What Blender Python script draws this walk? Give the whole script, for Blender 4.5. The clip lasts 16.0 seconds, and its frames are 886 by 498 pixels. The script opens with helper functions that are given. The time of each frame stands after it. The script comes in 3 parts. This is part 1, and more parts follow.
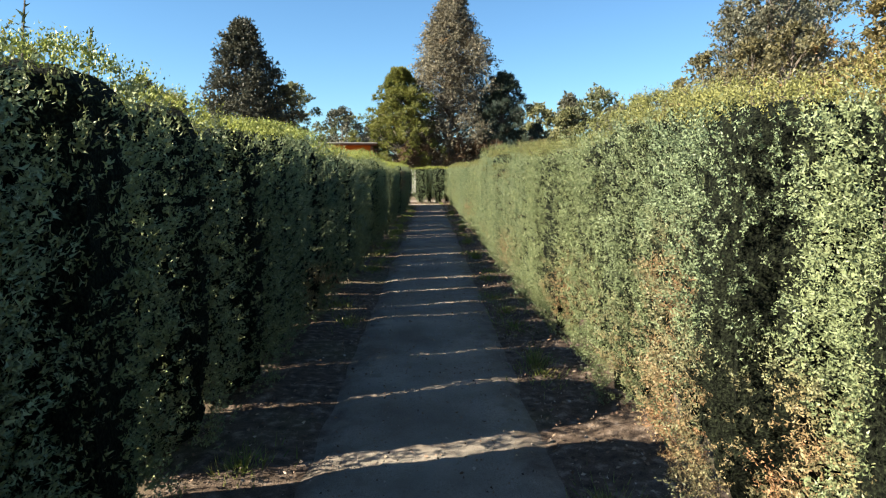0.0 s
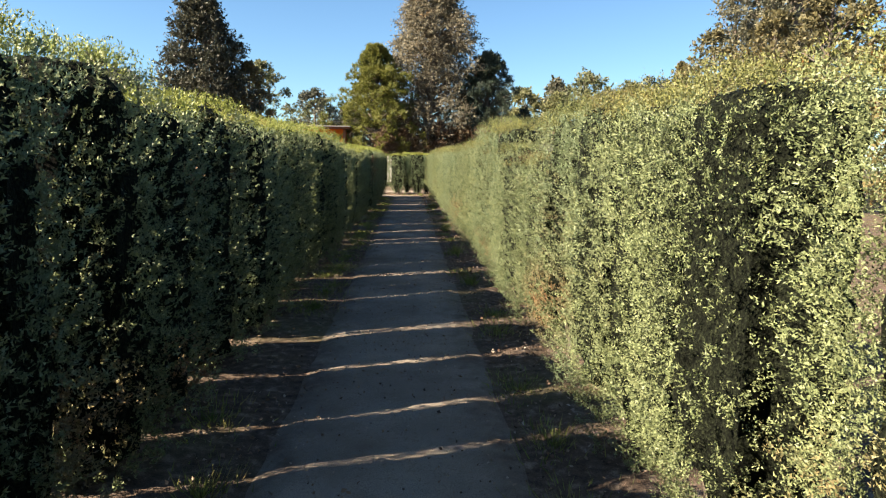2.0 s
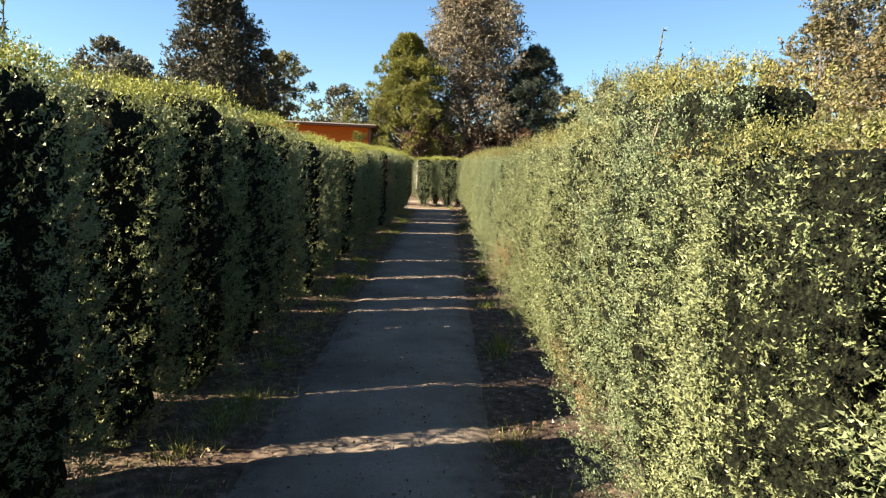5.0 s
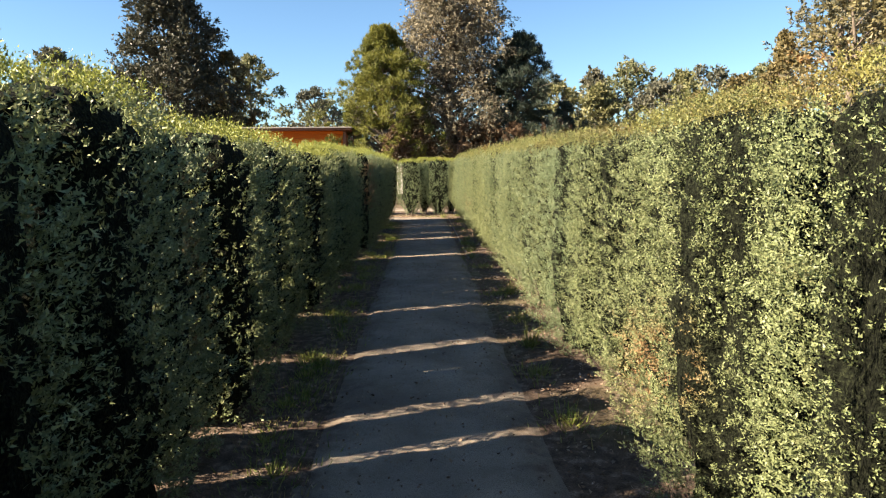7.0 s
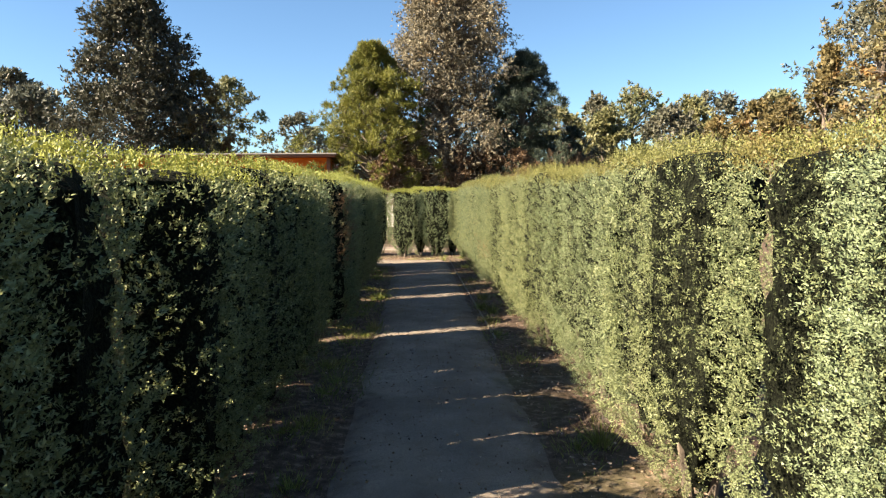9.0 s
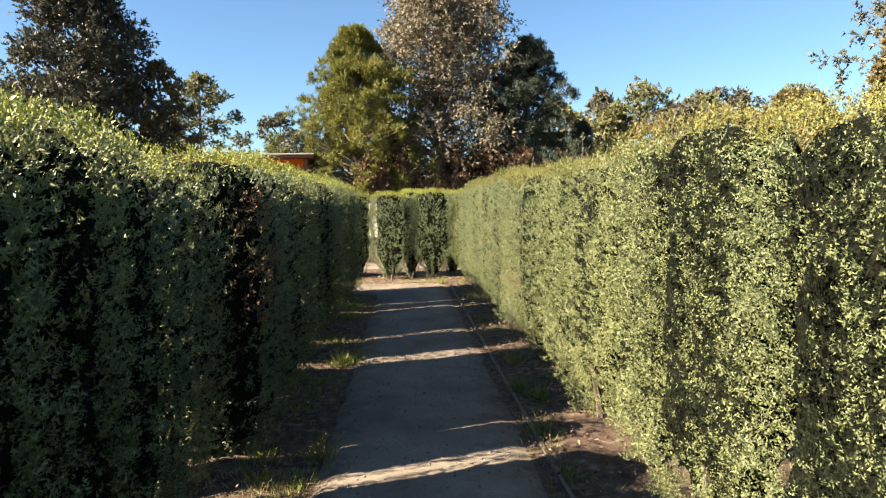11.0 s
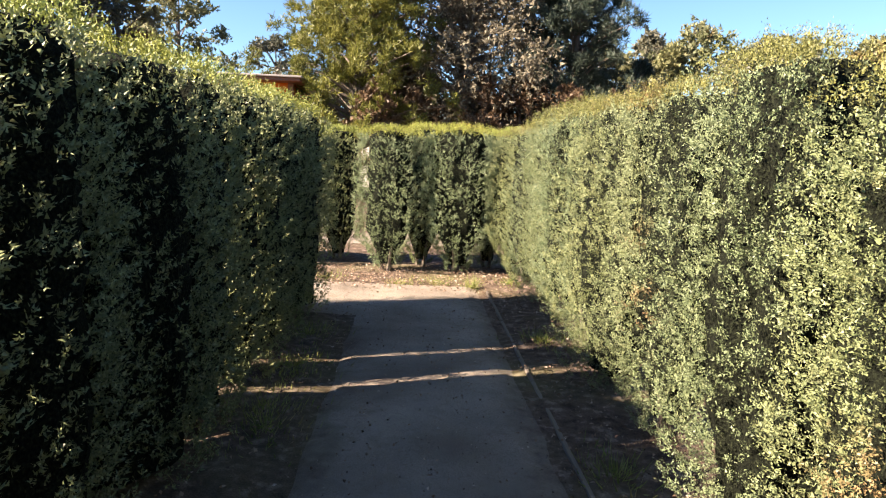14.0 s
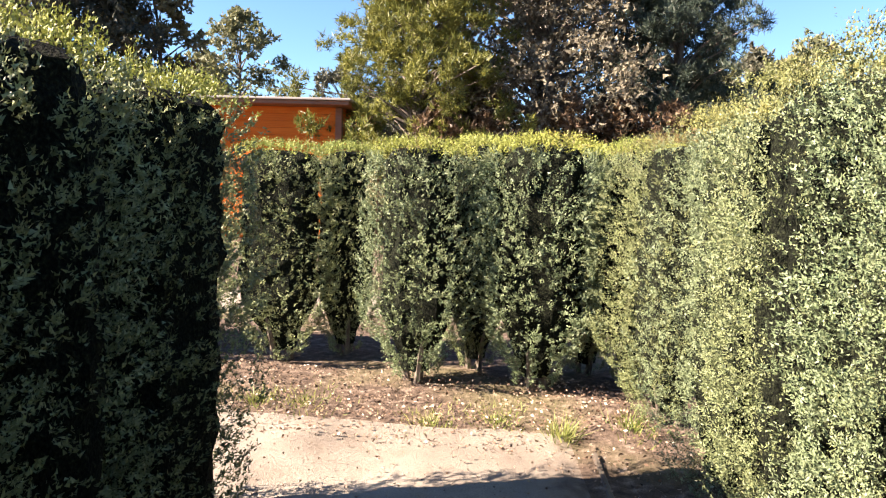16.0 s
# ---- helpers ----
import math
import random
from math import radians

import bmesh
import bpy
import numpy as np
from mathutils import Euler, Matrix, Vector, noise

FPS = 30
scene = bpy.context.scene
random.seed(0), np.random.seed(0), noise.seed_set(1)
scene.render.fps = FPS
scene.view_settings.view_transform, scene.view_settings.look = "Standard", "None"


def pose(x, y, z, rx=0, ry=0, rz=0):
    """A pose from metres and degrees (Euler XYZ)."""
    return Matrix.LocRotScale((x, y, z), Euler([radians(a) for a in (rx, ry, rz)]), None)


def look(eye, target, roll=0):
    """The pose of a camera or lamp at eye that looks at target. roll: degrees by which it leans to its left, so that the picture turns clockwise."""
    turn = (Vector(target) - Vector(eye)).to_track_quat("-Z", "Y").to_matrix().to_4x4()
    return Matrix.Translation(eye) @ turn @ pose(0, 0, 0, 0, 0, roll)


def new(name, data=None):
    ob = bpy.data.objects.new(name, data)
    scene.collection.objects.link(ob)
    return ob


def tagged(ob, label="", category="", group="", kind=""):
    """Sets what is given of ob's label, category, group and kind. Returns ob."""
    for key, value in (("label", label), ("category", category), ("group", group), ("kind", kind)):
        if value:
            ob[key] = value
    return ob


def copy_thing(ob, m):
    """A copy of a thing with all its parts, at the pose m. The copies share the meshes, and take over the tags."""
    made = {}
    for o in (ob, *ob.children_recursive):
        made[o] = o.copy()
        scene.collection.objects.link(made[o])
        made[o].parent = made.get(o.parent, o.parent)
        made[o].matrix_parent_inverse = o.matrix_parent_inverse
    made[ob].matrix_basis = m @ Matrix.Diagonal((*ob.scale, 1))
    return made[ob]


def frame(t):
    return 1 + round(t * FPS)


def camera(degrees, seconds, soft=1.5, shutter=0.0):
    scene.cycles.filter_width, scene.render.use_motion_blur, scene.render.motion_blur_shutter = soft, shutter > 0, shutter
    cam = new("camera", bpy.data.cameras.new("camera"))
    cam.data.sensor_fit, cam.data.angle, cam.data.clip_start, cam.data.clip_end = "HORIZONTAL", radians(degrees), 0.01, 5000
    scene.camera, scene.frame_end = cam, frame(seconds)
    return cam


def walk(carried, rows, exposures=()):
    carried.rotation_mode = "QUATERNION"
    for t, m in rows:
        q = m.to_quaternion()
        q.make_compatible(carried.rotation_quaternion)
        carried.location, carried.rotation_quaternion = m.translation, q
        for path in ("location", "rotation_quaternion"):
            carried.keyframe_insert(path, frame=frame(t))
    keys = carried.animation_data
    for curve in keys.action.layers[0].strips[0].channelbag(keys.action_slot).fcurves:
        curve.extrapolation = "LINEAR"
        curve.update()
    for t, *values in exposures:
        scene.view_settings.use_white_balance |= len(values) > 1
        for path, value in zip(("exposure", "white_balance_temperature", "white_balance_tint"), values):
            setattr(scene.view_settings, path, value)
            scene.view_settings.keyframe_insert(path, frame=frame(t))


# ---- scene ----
cam = camera(70.0, 16.0, soft=1.2)
METRES, EYE, TILT, LEAN, TURN = 26.5, 1.4, -6.7, 0.0, -1.2
ROWS = [
    (0.0, 0.0, 0.0, 0.0, 0.0, 0.0, -0.0),
    (0.5, -0.0013, 0.0331, 0.0042, -3.72, 0.07, -0.48),
    (1.0, -0.0006, 0.0651, 0.0084, -1.59, 1.62, 1.89),
    (1.5, -0.0014, 0.0948, 0.01, -1.93, 0.06, -1.63),
    (2.0, -0.0002, 0.1279, 0.0135, -1.92, -1.02, -0.5),
    (2.5, -0.0041, 0.1583, 0.0156, -0.36, -1.31, -4.05),
    (3.0, -0.007, 0.1894, 0.0194, 0.01, -2.3, -1.13),
    (3.5, -0.0078, 0.2169, 0.0231, 1.78, -1.65, -1.58),
    (4.0, -0.0048, 0.2469, 0.0276, -3.24, -1.72, -0.26),
    (4.5, 0.0006, 0.2735, 0.0324, 0.29, -1.12, 0.35),
    (5.0, 0.0042, 0.3004, 0.0359, 1.03, -0.62, -2.87),
    (7.5, -0.0132, 0.4457, 0.0533, -0.32, -0.34, 1.24),
    (8.0, -0.0153, 0.4788, 0.058, 1.99, 0.98, -0.68),
    (8.5, -0.0165, 0.5112, 0.0626, -0.74, 1.92, -0.0),
    (11.0, -0.0176, 0.6774, 0.081, -1.96, 2.88, 1.24),
    (11.5, -0.017, 0.7097, 0.0839, 2.41, 3.75, -1.38),
    (12.0, -0.0167, 0.7431, 0.0874, 0.88, 4.46, -0.13),
    (12.5, -0.0189, 0.7751, 0.091, 6.09, 3.01, -2.56),
    (13.0, -0.0223, 0.8062, 0.0951, 1.31, 1.76, -1.83),
    (13.5, -0.0233, 0.8372, 0.0995, 2.5, 0.23, -1.49),
    (14.0, -0.0223, 0.8663, 0.1026, -1.42, -1.68, -2.2),
    (14.5, -0.0173, 0.8977, 0.1074, -1.98, -1.08, -0.22),
    (15.0, -0.0173, 0.9273, 0.1096, 0.04, -0.28, -2.78),
    (15.5, -0.0166, 0.9587, 0.1141, 0.38, 0.11, 1.57),
    (16.0, -0.0174, 0.9867, 0.1164, 5.51, 1.17, -2.48),
]
walk(cam, [(t, pose(0, 0, EYE, TILT, LEAN, TURN) @ pose(METRES * x, METRES * y, METRES * z, 90 + pitch, roll, yaw)) for t, x, y, z, yaw, pitch, roll in ROWS],
     [(0.0, 2.16, 6400, 8), (3.0, 2.3, 7150, 15), (10.0, 2.37, 7200, 15), (12.5, 2.46, 7150, 16), (14.0, 2.62, 7000, 22), (16.0, 2.8, 6750, 23)])

# ---- world, sun and exposure ----
SUN_ELEV, SUN_DIR = 33.5, Vector((0.956, 0.292, 0.0))      # SUN_DIR: the way the light travels over the ground
world = bpy.data.worlds.new("sky")
scene.world = world
world.use_nodes = True
wn = world.node_tree.nodes
sky = wn.new("ShaderNodeTexSky")
sky.sky_type = "NISHITA"
sky.sun_disc = False
sky.sun_elevation = radians(SUN_ELEV)
sky.sun_rotation = math.atan2(-SUN_DIR.x, -SUN_DIR.y)
sky.air_density, sky.dust_density, sky.ozone_density = 1.0, 0.0, 1.2
haze = wn.new("ShaderNodeMix")
haze.data_type, haze.blend_type = "RGBA", "MULTIPLY"
haze.inputs[0].default_value, haze.inputs[7].default_value = 1.0, (0.67, 0.96, 1.18, 1)
world.node_tree.links.new(sky.outputs[0], haze.inputs[6])
world.node_tree.links.new(haze.outputs[2], wn["Background"].inputs["Color"])
wn["Background"].inputs["Strength"].default_value = 0.036
sun = new("sun", bpy.data.lights.new("sun", "SUN"))
sun.data.energy, sun.data.angle, sun.data.color = 5.0, radians(0.5), (1.0, 0.90, 0.72)
travel = Vector((SUN_DIR.x, SUN_DIR.y, -math.tan(radians(SUN_ELEV)) * SUN_DIR.length))
sun.matrix_world = look((-20, -10, 25), Vector((-20, -10, 25)) + travel)

# ---- materials ----


class Nodes:
    """A node material with short ways to add and join nodes."""

    def __init__(self, name, roughness=0.7):
        self.m = bpy.data.materials.new(name)
        self.m.use_nodes = True
        self.t = self.m.node_tree
        self.b = self.t.nodes["Principled BSDF"]
        self.b.inputs["Roughness"].default_value = roughness

    def add(self, kind, **sets):
        n = self.t.nodes.new(kind)
        for k, v in sets.items():
            n.inputs[k.replace("_", " ")].default_value = v
        return n

    def join(self, a, b):
        self.t.links.new(a, b)

    def noise(self, scale, detail=4.0, where=None, rough=0.55):
        n = self.add("ShaderNodeTexNoise", Scale=scale, Detail=detail, Roughness=rough)
        self.join(where if where else self.place(), n.inputs["Vector"])
        return n.outputs["Fac"]

    def place(self):
        return self.add("ShaderNodeNewGeometry").outputs["Position"]

    def stretched(self, sx, sy, sz):
        n = self.add("ShaderNodeMapping")
        n.inputs["Scale"].default_value = (sx, sy, sz)
        self.join(self.place(), n.inputs["Vector"])
        return n.outputs["Vector"]

    def ramp(self, fac, *stops):
        n = self.add("ShaderNodeValToRGB")
        e = n.color_ramp.elements
        while len(e) < len(stops):
            e.new(0.5)
        for slot, (p, c) in zip(e, stops):
            slot.position = p
            slot.color = (*c, 1) if len(c) == 3 else c
        self.join(fac, n.inputs["Fac"])
        return n.outputs["Color"]

    def mix(self, fac, a, b, how="MIX"):
        n = self.add("ShaderNodeMix")
        n.data_type, n.blend_type = "RGBA", how
        for value, slot in ((fac, n.inputs[0]), (a, n.inputs[6]), (b, n.inputs[7])):
            if isinstance(value, (int, float)):
                slot.default_value = value
            elif isinstance(value, tuple):
                slot.default_value = (*value, 1)
            else:
                self.join(value, slot)
        return n.outputs[2]

    def bump(self, height, strength=0.5, distance=0.01):
        n = self.add("ShaderNodeBump", Strength=strength, Distance=distance)
        self.join(height, n.inputs["Height"])
        self.join(n.outputs["Normal"], self.b.inputs["Normal"])

    def done(self, colour):
        self.join(colour, self.b.inputs["Base Color"])
        return self.m


def leaf_material(name, dark, mid, light, dry, dry_amount, patch=1.1, translucent=0.25, rough=0.5, withered=()):
    """Leaves: each leaf a tone of its own, drifting over the plant, with clump shading painted in and dry patches."""
    n = Nodes(name, rough)
    own = n.add("ShaderNodeNewGeometry").outputs["Random Per Island"]
    tone = n.ramp(own, (0.0, dark), (0.55, mid), (1.0, light))
    # tuft-sized noise puts the shading of clumps into the leaf colour
    tone = n.mix(0.8, tone, n.ramp(n.noise(13.0, 3.0), (0.35, (0.45, 0.45, 0.45)), (0.65, (1.25, 1.25, 1.25))), "MULTIPLY")
    drift = n.noise(patch * 0.7, 2.0)
    tone = n.mix(n.ramp(drift, (0.35, (0, 0, 0)), (0.7, (1, 1, 1))), tone, n.mix(0.5, tone, light), "MIX")
    spots = n.noise(patch, 5.0, None, 0.6)
    plant = n.add("ShaderNodeObjectInfo").outputs["Random"]
    tone = n.mix(1.0, tone, n.ramp(plant, (0.0, (0.88, 0.96, 1.10)), (0.4, (1.0, 1.0, 1.04)), (0.75, (1.05, 1.02, 0.95)), (1.0, (0.92, 0.95, 1.02))), "MULTIPLY")
    keep = n.ramp(spots, (1 - dry_amount - 0.05, (0, 0, 0)), (1 - dry_amount + 0.06, (1, 1, 1)))
    if withered:
        where, worst = n.place(), None
        for x, y, z, r in withered:
            d = n.add("ShaderNodeVectorMath")
            d.operation = "DISTANCE"
            n.join(where, d.inputs[0])
            d.inputs[1].default_value = (x, y, z)
            near = n.add("ShaderNodeMapRange", From_Min=r * 1.3, From_Max=r * 0.3, To_Min=-0.9, To_Max=0.15)
            n.join(d.outputs["Value"], near.inputs["Value"])
            if worst is None:
                worst = near.outputs[0]
            else:
                top = n.add("ShaderNodeMath")
                top.operation = "MAXIMUM"
                n.join(worst, top.inputs[0])
                n.join(near.outputs[0], top.inputs[1])
                worst = top.outputs[0]
        ragged = n.add("ShaderNodeMath")
        ragged.operation, ragged.use_clamp = "MULTIPLY_ADD", True
        n.join(n.noise(9.0, 4.0), ragged.inputs[0])
        ragged.inputs[1].default_value = 1.5
        n.join(worst, ragged.inputs[2])
        keep = n.mix(1.0, keep, ragged.outputs[0], "LIGHTEN")
    colour = n.mix(keep, tone, n.ramp(own, (0, tuple(0.5 * c for c in dry)), (1, dry)))
    n.done(colour)
    n.b.inputs["Specular IOR Level"].default_value = 0.28
    tr = n.add("ShaderNodeBsdfTranslucent")
    n.join(colour, tr.inputs["Color"])
    mixer = n.add("ShaderNodeMixShader", Fac=translucent)
    n.join(n.b.outputs[0], mixer.inputs[1])
    n.join(tr.outputs[0], mixer.inputs[2])
    n.join(mixer.outputs[0], n.t.nodes["Material Output"].inputs["Surface"])
    return n.m


def bark_material(name, a, b):
    n = Nodes(name, 0.9)
    f = n.noise(30, 6, n.stretched(1, 1, 0.2))
    n.bump(f, 0.8, 0.01)
    return n.done(n.ramp(f, (0.3, a), (0.7, b)))


# withered patches in the hedges: place and size
WITHERED = [(0.95, 2.5, 0.95, 0.3), (0.95, 2.8, 0.5, 0.35), (0.95, 2.2, 0.5, 0.4), (0.95, 1.7, 0.55, 0.35), (0.92, 4.4, 0.55, 0.35), (0.92, 7.1, 0.55, 0.25),
            (0.92, 7.4, 0.95, 0.22), (0.92, 7.46, 0.5, 0.3), (0.9, 11.1, 0.34, 0.25), (0.9, 13.4, 0.7, 0.25), (0.9, 24.3, 0.7, 0.2), (0.9, 25.9, 0.75, 0.18),
            (-0.95, 21.75, 1.42, 0.2), (-0.95, 21.8, 1.1, 0.22), (-0.95, 21.72, 0.9, 0.2), (-1.0, 5.7, 0.38, 0.32), (-1.0, 6.5, 0.32, 0.28)]
HEDGE_LEAF = leaf_material("hedge_leaves", (0.102, 0.132, 0.060), (0.172, 0.208, 0.090), (0.262, 0.292, 0.142), (0.33, 0.18, 0.09), 0.30, 1.1, 0.12, 0.48, WITHERED)
NEW_LEAF = leaf_material("new_growth_leaves", (0.095, 0.120, 0.026), (0.20, 0.225, 0.046), (0.35, 0.37, 0.085), (0.34, 0.21, 0.06), 0.32, 1.4, 0.16)

RUSTY_SHOOTS = leaf_material("rusty_shoots", (0.07, 0.080, 0.026), (0.145, 0.152, 0.046), (0.255, 0.250, 0.080), (0.185, 0.125, 0.045), 0.39, 1.0, 0.12)


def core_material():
    """Inner twigs and leaves, near-black: the shade among them is put into the colour."""
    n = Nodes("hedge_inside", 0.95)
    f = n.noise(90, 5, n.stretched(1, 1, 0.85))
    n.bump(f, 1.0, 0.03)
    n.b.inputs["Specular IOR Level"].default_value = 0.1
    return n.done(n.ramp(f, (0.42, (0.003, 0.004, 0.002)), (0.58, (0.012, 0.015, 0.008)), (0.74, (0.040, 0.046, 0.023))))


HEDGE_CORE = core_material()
BARK = bark_material("grey_brown_bark", (0.06, 0.045, 0.035), (0.16, 0.13, 0.10))
BIRCH_BARK = bark_material("pale_bark", (0.10, 0.09, 0.08), (0.5, 0.48, 0.44))
PINE_LEAF = leaf_material("pine_needles", (0.030, 0.046, 0.010), (0.096, 0.114, 0.022), (0.20, 0.198, 0.042), (0.286, 0.169, 0.052), 0.24, 0.6)
DARK_PINE_LEAF = leaf_material("dark_pine_needles", (0.016, 0.030, 0.024), (0.041, 0.061, 0.043), (0.074, 0.095, 0.061), (0.135, 0.095, 0.041), 0.1, 0.6)
CONIFER_LEAF = leaf_material("dark_conifer_leaves", (0.016, 0.021, 0.014), (0.042, 0.047, 0.031), (0.085, 0.082, 0.055), (0.11, 0.06, 0.03), 0.2, 0.6)
BIRCH_LEAF = leaf_material("dry_birch_leaves", (0.070, 0.055, 0.036), (0.170, 0.138, 0.082), (0.30, 0.245, 0.150), (0.30, 0.185, 0.085), 0.32, 0.6, 0.25, 0.75)
OAK_LEAF = leaf_material("dull_oak_leaves", (0.039, 0.046, 0.029), (0.098, 0.104, 0.065), (0.182, 0.169, 0.117), (0.260, 0.130, 0.058), 0.25, 0.5)
RUST_LEAF = leaf_material("rusty_oak_leaves", (0.05, 0.046, 0.02), (0.125, 0.102, 0.042), (0.22, 0.175, 0.075), (0.25, 0.128, 0.042), 0.40, 0.6)
OLIVE_LEAF = leaf_material("olive_green_leaves", (0.062, 0.075, 0.031), (0.138, 0.150, 0.062), (0.237, 0.225, 0.112), (0.250, 0.163, 0.075), 0.25, 0.5)
DRY_LEAF = leaf_material("dry_red_brown_leaves", (0.039, 0.026, 0.016), (0.111, 0.068, 0.039), (0.195, 0.130, 0.075), (0.234, 0.117, 0.046), 0.3, 0.8)
GRASS = leaf_material("grass_blades", (0.06, 0.10, 0.02), (0.14, 0.20, 0.04), (0.30, 0.30, 0.10), (0.42, 0.32, 0.14), 0.40, 2.0, 0.3)


def litter_material():
    n = Nodes("dry_leaf_litter", 0.9)
    own = n.add("ShaderNodeNewGeometry").outputs["Random Per Island"]
    return n.done(n.ramp(own, (0, (0.05, 0.03, 0.02)), (0.45, (0.18, 0.11, 0.07)), (0.85, (0.28, 0.20, 0.14)), (1, (0.42, 0.35, 0.28))))


LITTER = litter_material()


def soil_colour(n):
    fine, mid, big = n.noise(120, 4), n.noise(14, 6), n.noise(0.8, 4)
    tone = n.ramp(mid, (0.3, (0.050, 0.035, 0.026)), (0.55, (0.125, 0.092, 0.070)), (0.75, (0.30, 0.24, 0.195)))
    tone = n.mix(0.7, tone, n.ramp(fine, (0.3, (0.35, 0.33, 0.32)), (0.7, (1.35, 1.3, 1.25))), "MULTIPLY")
    return n.mix(n.ramp(big, (0.5, (0, 0, 0)), (0.7, (0.4, 0.4, 0.4))), tone, (0.15, 0.15, 0.06)), fine, mid


def path_material():
    """Sandy gravel with stones and stains, breaking up into soil towards the hedges."""
    n = Nodes("sandy_gravel", 0.95)
    n.b.inputs["Specular IOR Level"].default_value = 0.15
    fine, mid, big = n.noise(230, 3), n.noise(45, 5), n.noise(1.6, 5)
    tone = n.ramp(big, (0.3, (0.162, 0.136, 0.112)), (0.7, (0.305, 0.268, 0.225)))
    tone = n.mix(0.75, tone, n.ramp(fine, (0.3, (0.3, 0.28, 0.26)), (0.5, (0.95, 0.93, 0.9)), (0.75, (1.35, 1.3, 1.22))), "MULTIPLY")
    tone = n.mix(n.ramp(mid, (0.58, (0, 0, 0)), (0.72, (0.7, 0.7, 0.7))), tone, (0.15, 0.115, 0.085))
    tone = n.mix(n.ramp(n.noise(5, 6), (0.55, (0, 0, 0)), (0.75, (0.65, 0.65, 0.65))), tone, (0.16, 0.125, 0.095))
    soil, sfine, smid = soil_colour(n)
    split = n.add("ShaderNodeSeparateXYZ")
    n.join(n.place(), split.inputs[0])
    away = n.add("ShaderNodeMath")
    away.operation = "ABSOLUTE"
    n.join(split.outputs[0], away.inputs[0])
    ragged = n.add("ShaderNodeMath")
    ragged.operation = "MULTIPLY_ADD"
    n.join(n.noise(5.0, 6.0, None, 0.65), ragged.inputs[0])
    ragged.inputs[1].default_value = 0.75
    n.join(away.outputs[0], ragged.inputs[2])
    turn = n.add("ShaderNodeMapRange", From_Min=28.2, From_Max=28.7, To_Min=0.0, To_Max=-9.0)
    n.join(split.outputs[1], turn.inputs["Value"])
    west = n.add("ShaderNodeMapRange", From_Min=0.1, From_Max=-0.1)
    n.join(split.outputs[0], west.inputs["Value"])
    open_side = n.add("ShaderNodeMath")
    open_side.operation = "MULTIPLY_ADD"
    n.join(turn.outputs[0], open_side.inputs[0])
    n.join(west.outputs[0], open_side.inputs[1])
    n.join(ragged.outputs[0], open_side.inputs[2])
    edge = n.add("ShaderNodeMapRange", From_Min=0.76, From_Max=1.14)
    n.join(open_side.outputs[0], edge.inputs["Value"])
    tone = n.mix(edge.outputs[0], tone, soil)
    n.bump(n.mix(0.5, fine, mid), 0.8, 0.012)
    return n.done(tone)


def soil_material():
    n = Nodes("dark_soil", 0.95)
    n.b.inputs["Specular IOR Level"].default_value = 0.15
    tone, fine, mid = soil_colour(n)
    n.bump(n.mix(0.5, fine, mid), 0.9, 0.02)
    return n.done(tone)


PATH, SOIL = path_material(), soil_material()


def plank_material(name, a, b):
    n = Nodes(name, 0.6)
    f = n.noise(6, 6, n.stretched(0.4, 0.4, 8))
    rnd = n.add("ShaderNodeObjectInfo").outputs["Random"]
    tone = n.mix(0.35, n.ramp(f, (0.3, a), (0.7, b)), n.ramp(rnd, (0, a), (1, b)))
    n.bump(f, 0.3, 0.004)
    return n.done(tone)


ORANGE_WOOD = plank_material("orange_stained_wood", (0.40, 0.080, 0.006), (0.56, 0.125, 0.012))
ORANGE_WOOD.node_tree.nodes["Principled BSDF"].inputs["Specular IOR Level"].default_value = 0.12
ROOF_FELT = plank_material("grey_brown_roofing", (0.13, 0.115, 0.105), (0.25, 0.225, 0.21))
FASCIA = plank_material("dark_brown_wood", (0.10, 0.035, 0.015), (0.2, 0.07, 0.03))
EDGING = plank_material("weathered_edging", (0.07, 0.055, 0.042), (0.17, 0.14, 0.11))
PALE_WALL = plank_material("pale_render", (0.6, 0.58, 0.55), (0.8, 0.78, 0.75))

# ---- mesh helpers ----


def part(name, bm, material, parent=None, label=""):
    me = bm
    if isinstance(bm, bmesh.types.BMesh):
        me = bpy.data.meshes.new(name)
        bm.to_mesh(me)
        bm.free()
    if not me.materials:
        me.materials.append(material)
    ob = new(name, me)
    ob.parent = parent
    return tagged(ob, label)


def empty(name, m=None):
    ob = new(name)
    ob.empty_display_size = 0.2
    if m is not None:
        ob.matrix_world = m
    return ob


def mesh_from(name, verts, faces):
    me = bpy.data.meshes.new(name)
    me.from_pydata([tuple(v) for v in verts], [], [tuple(f) for f in faces])
    me.update()
    return me


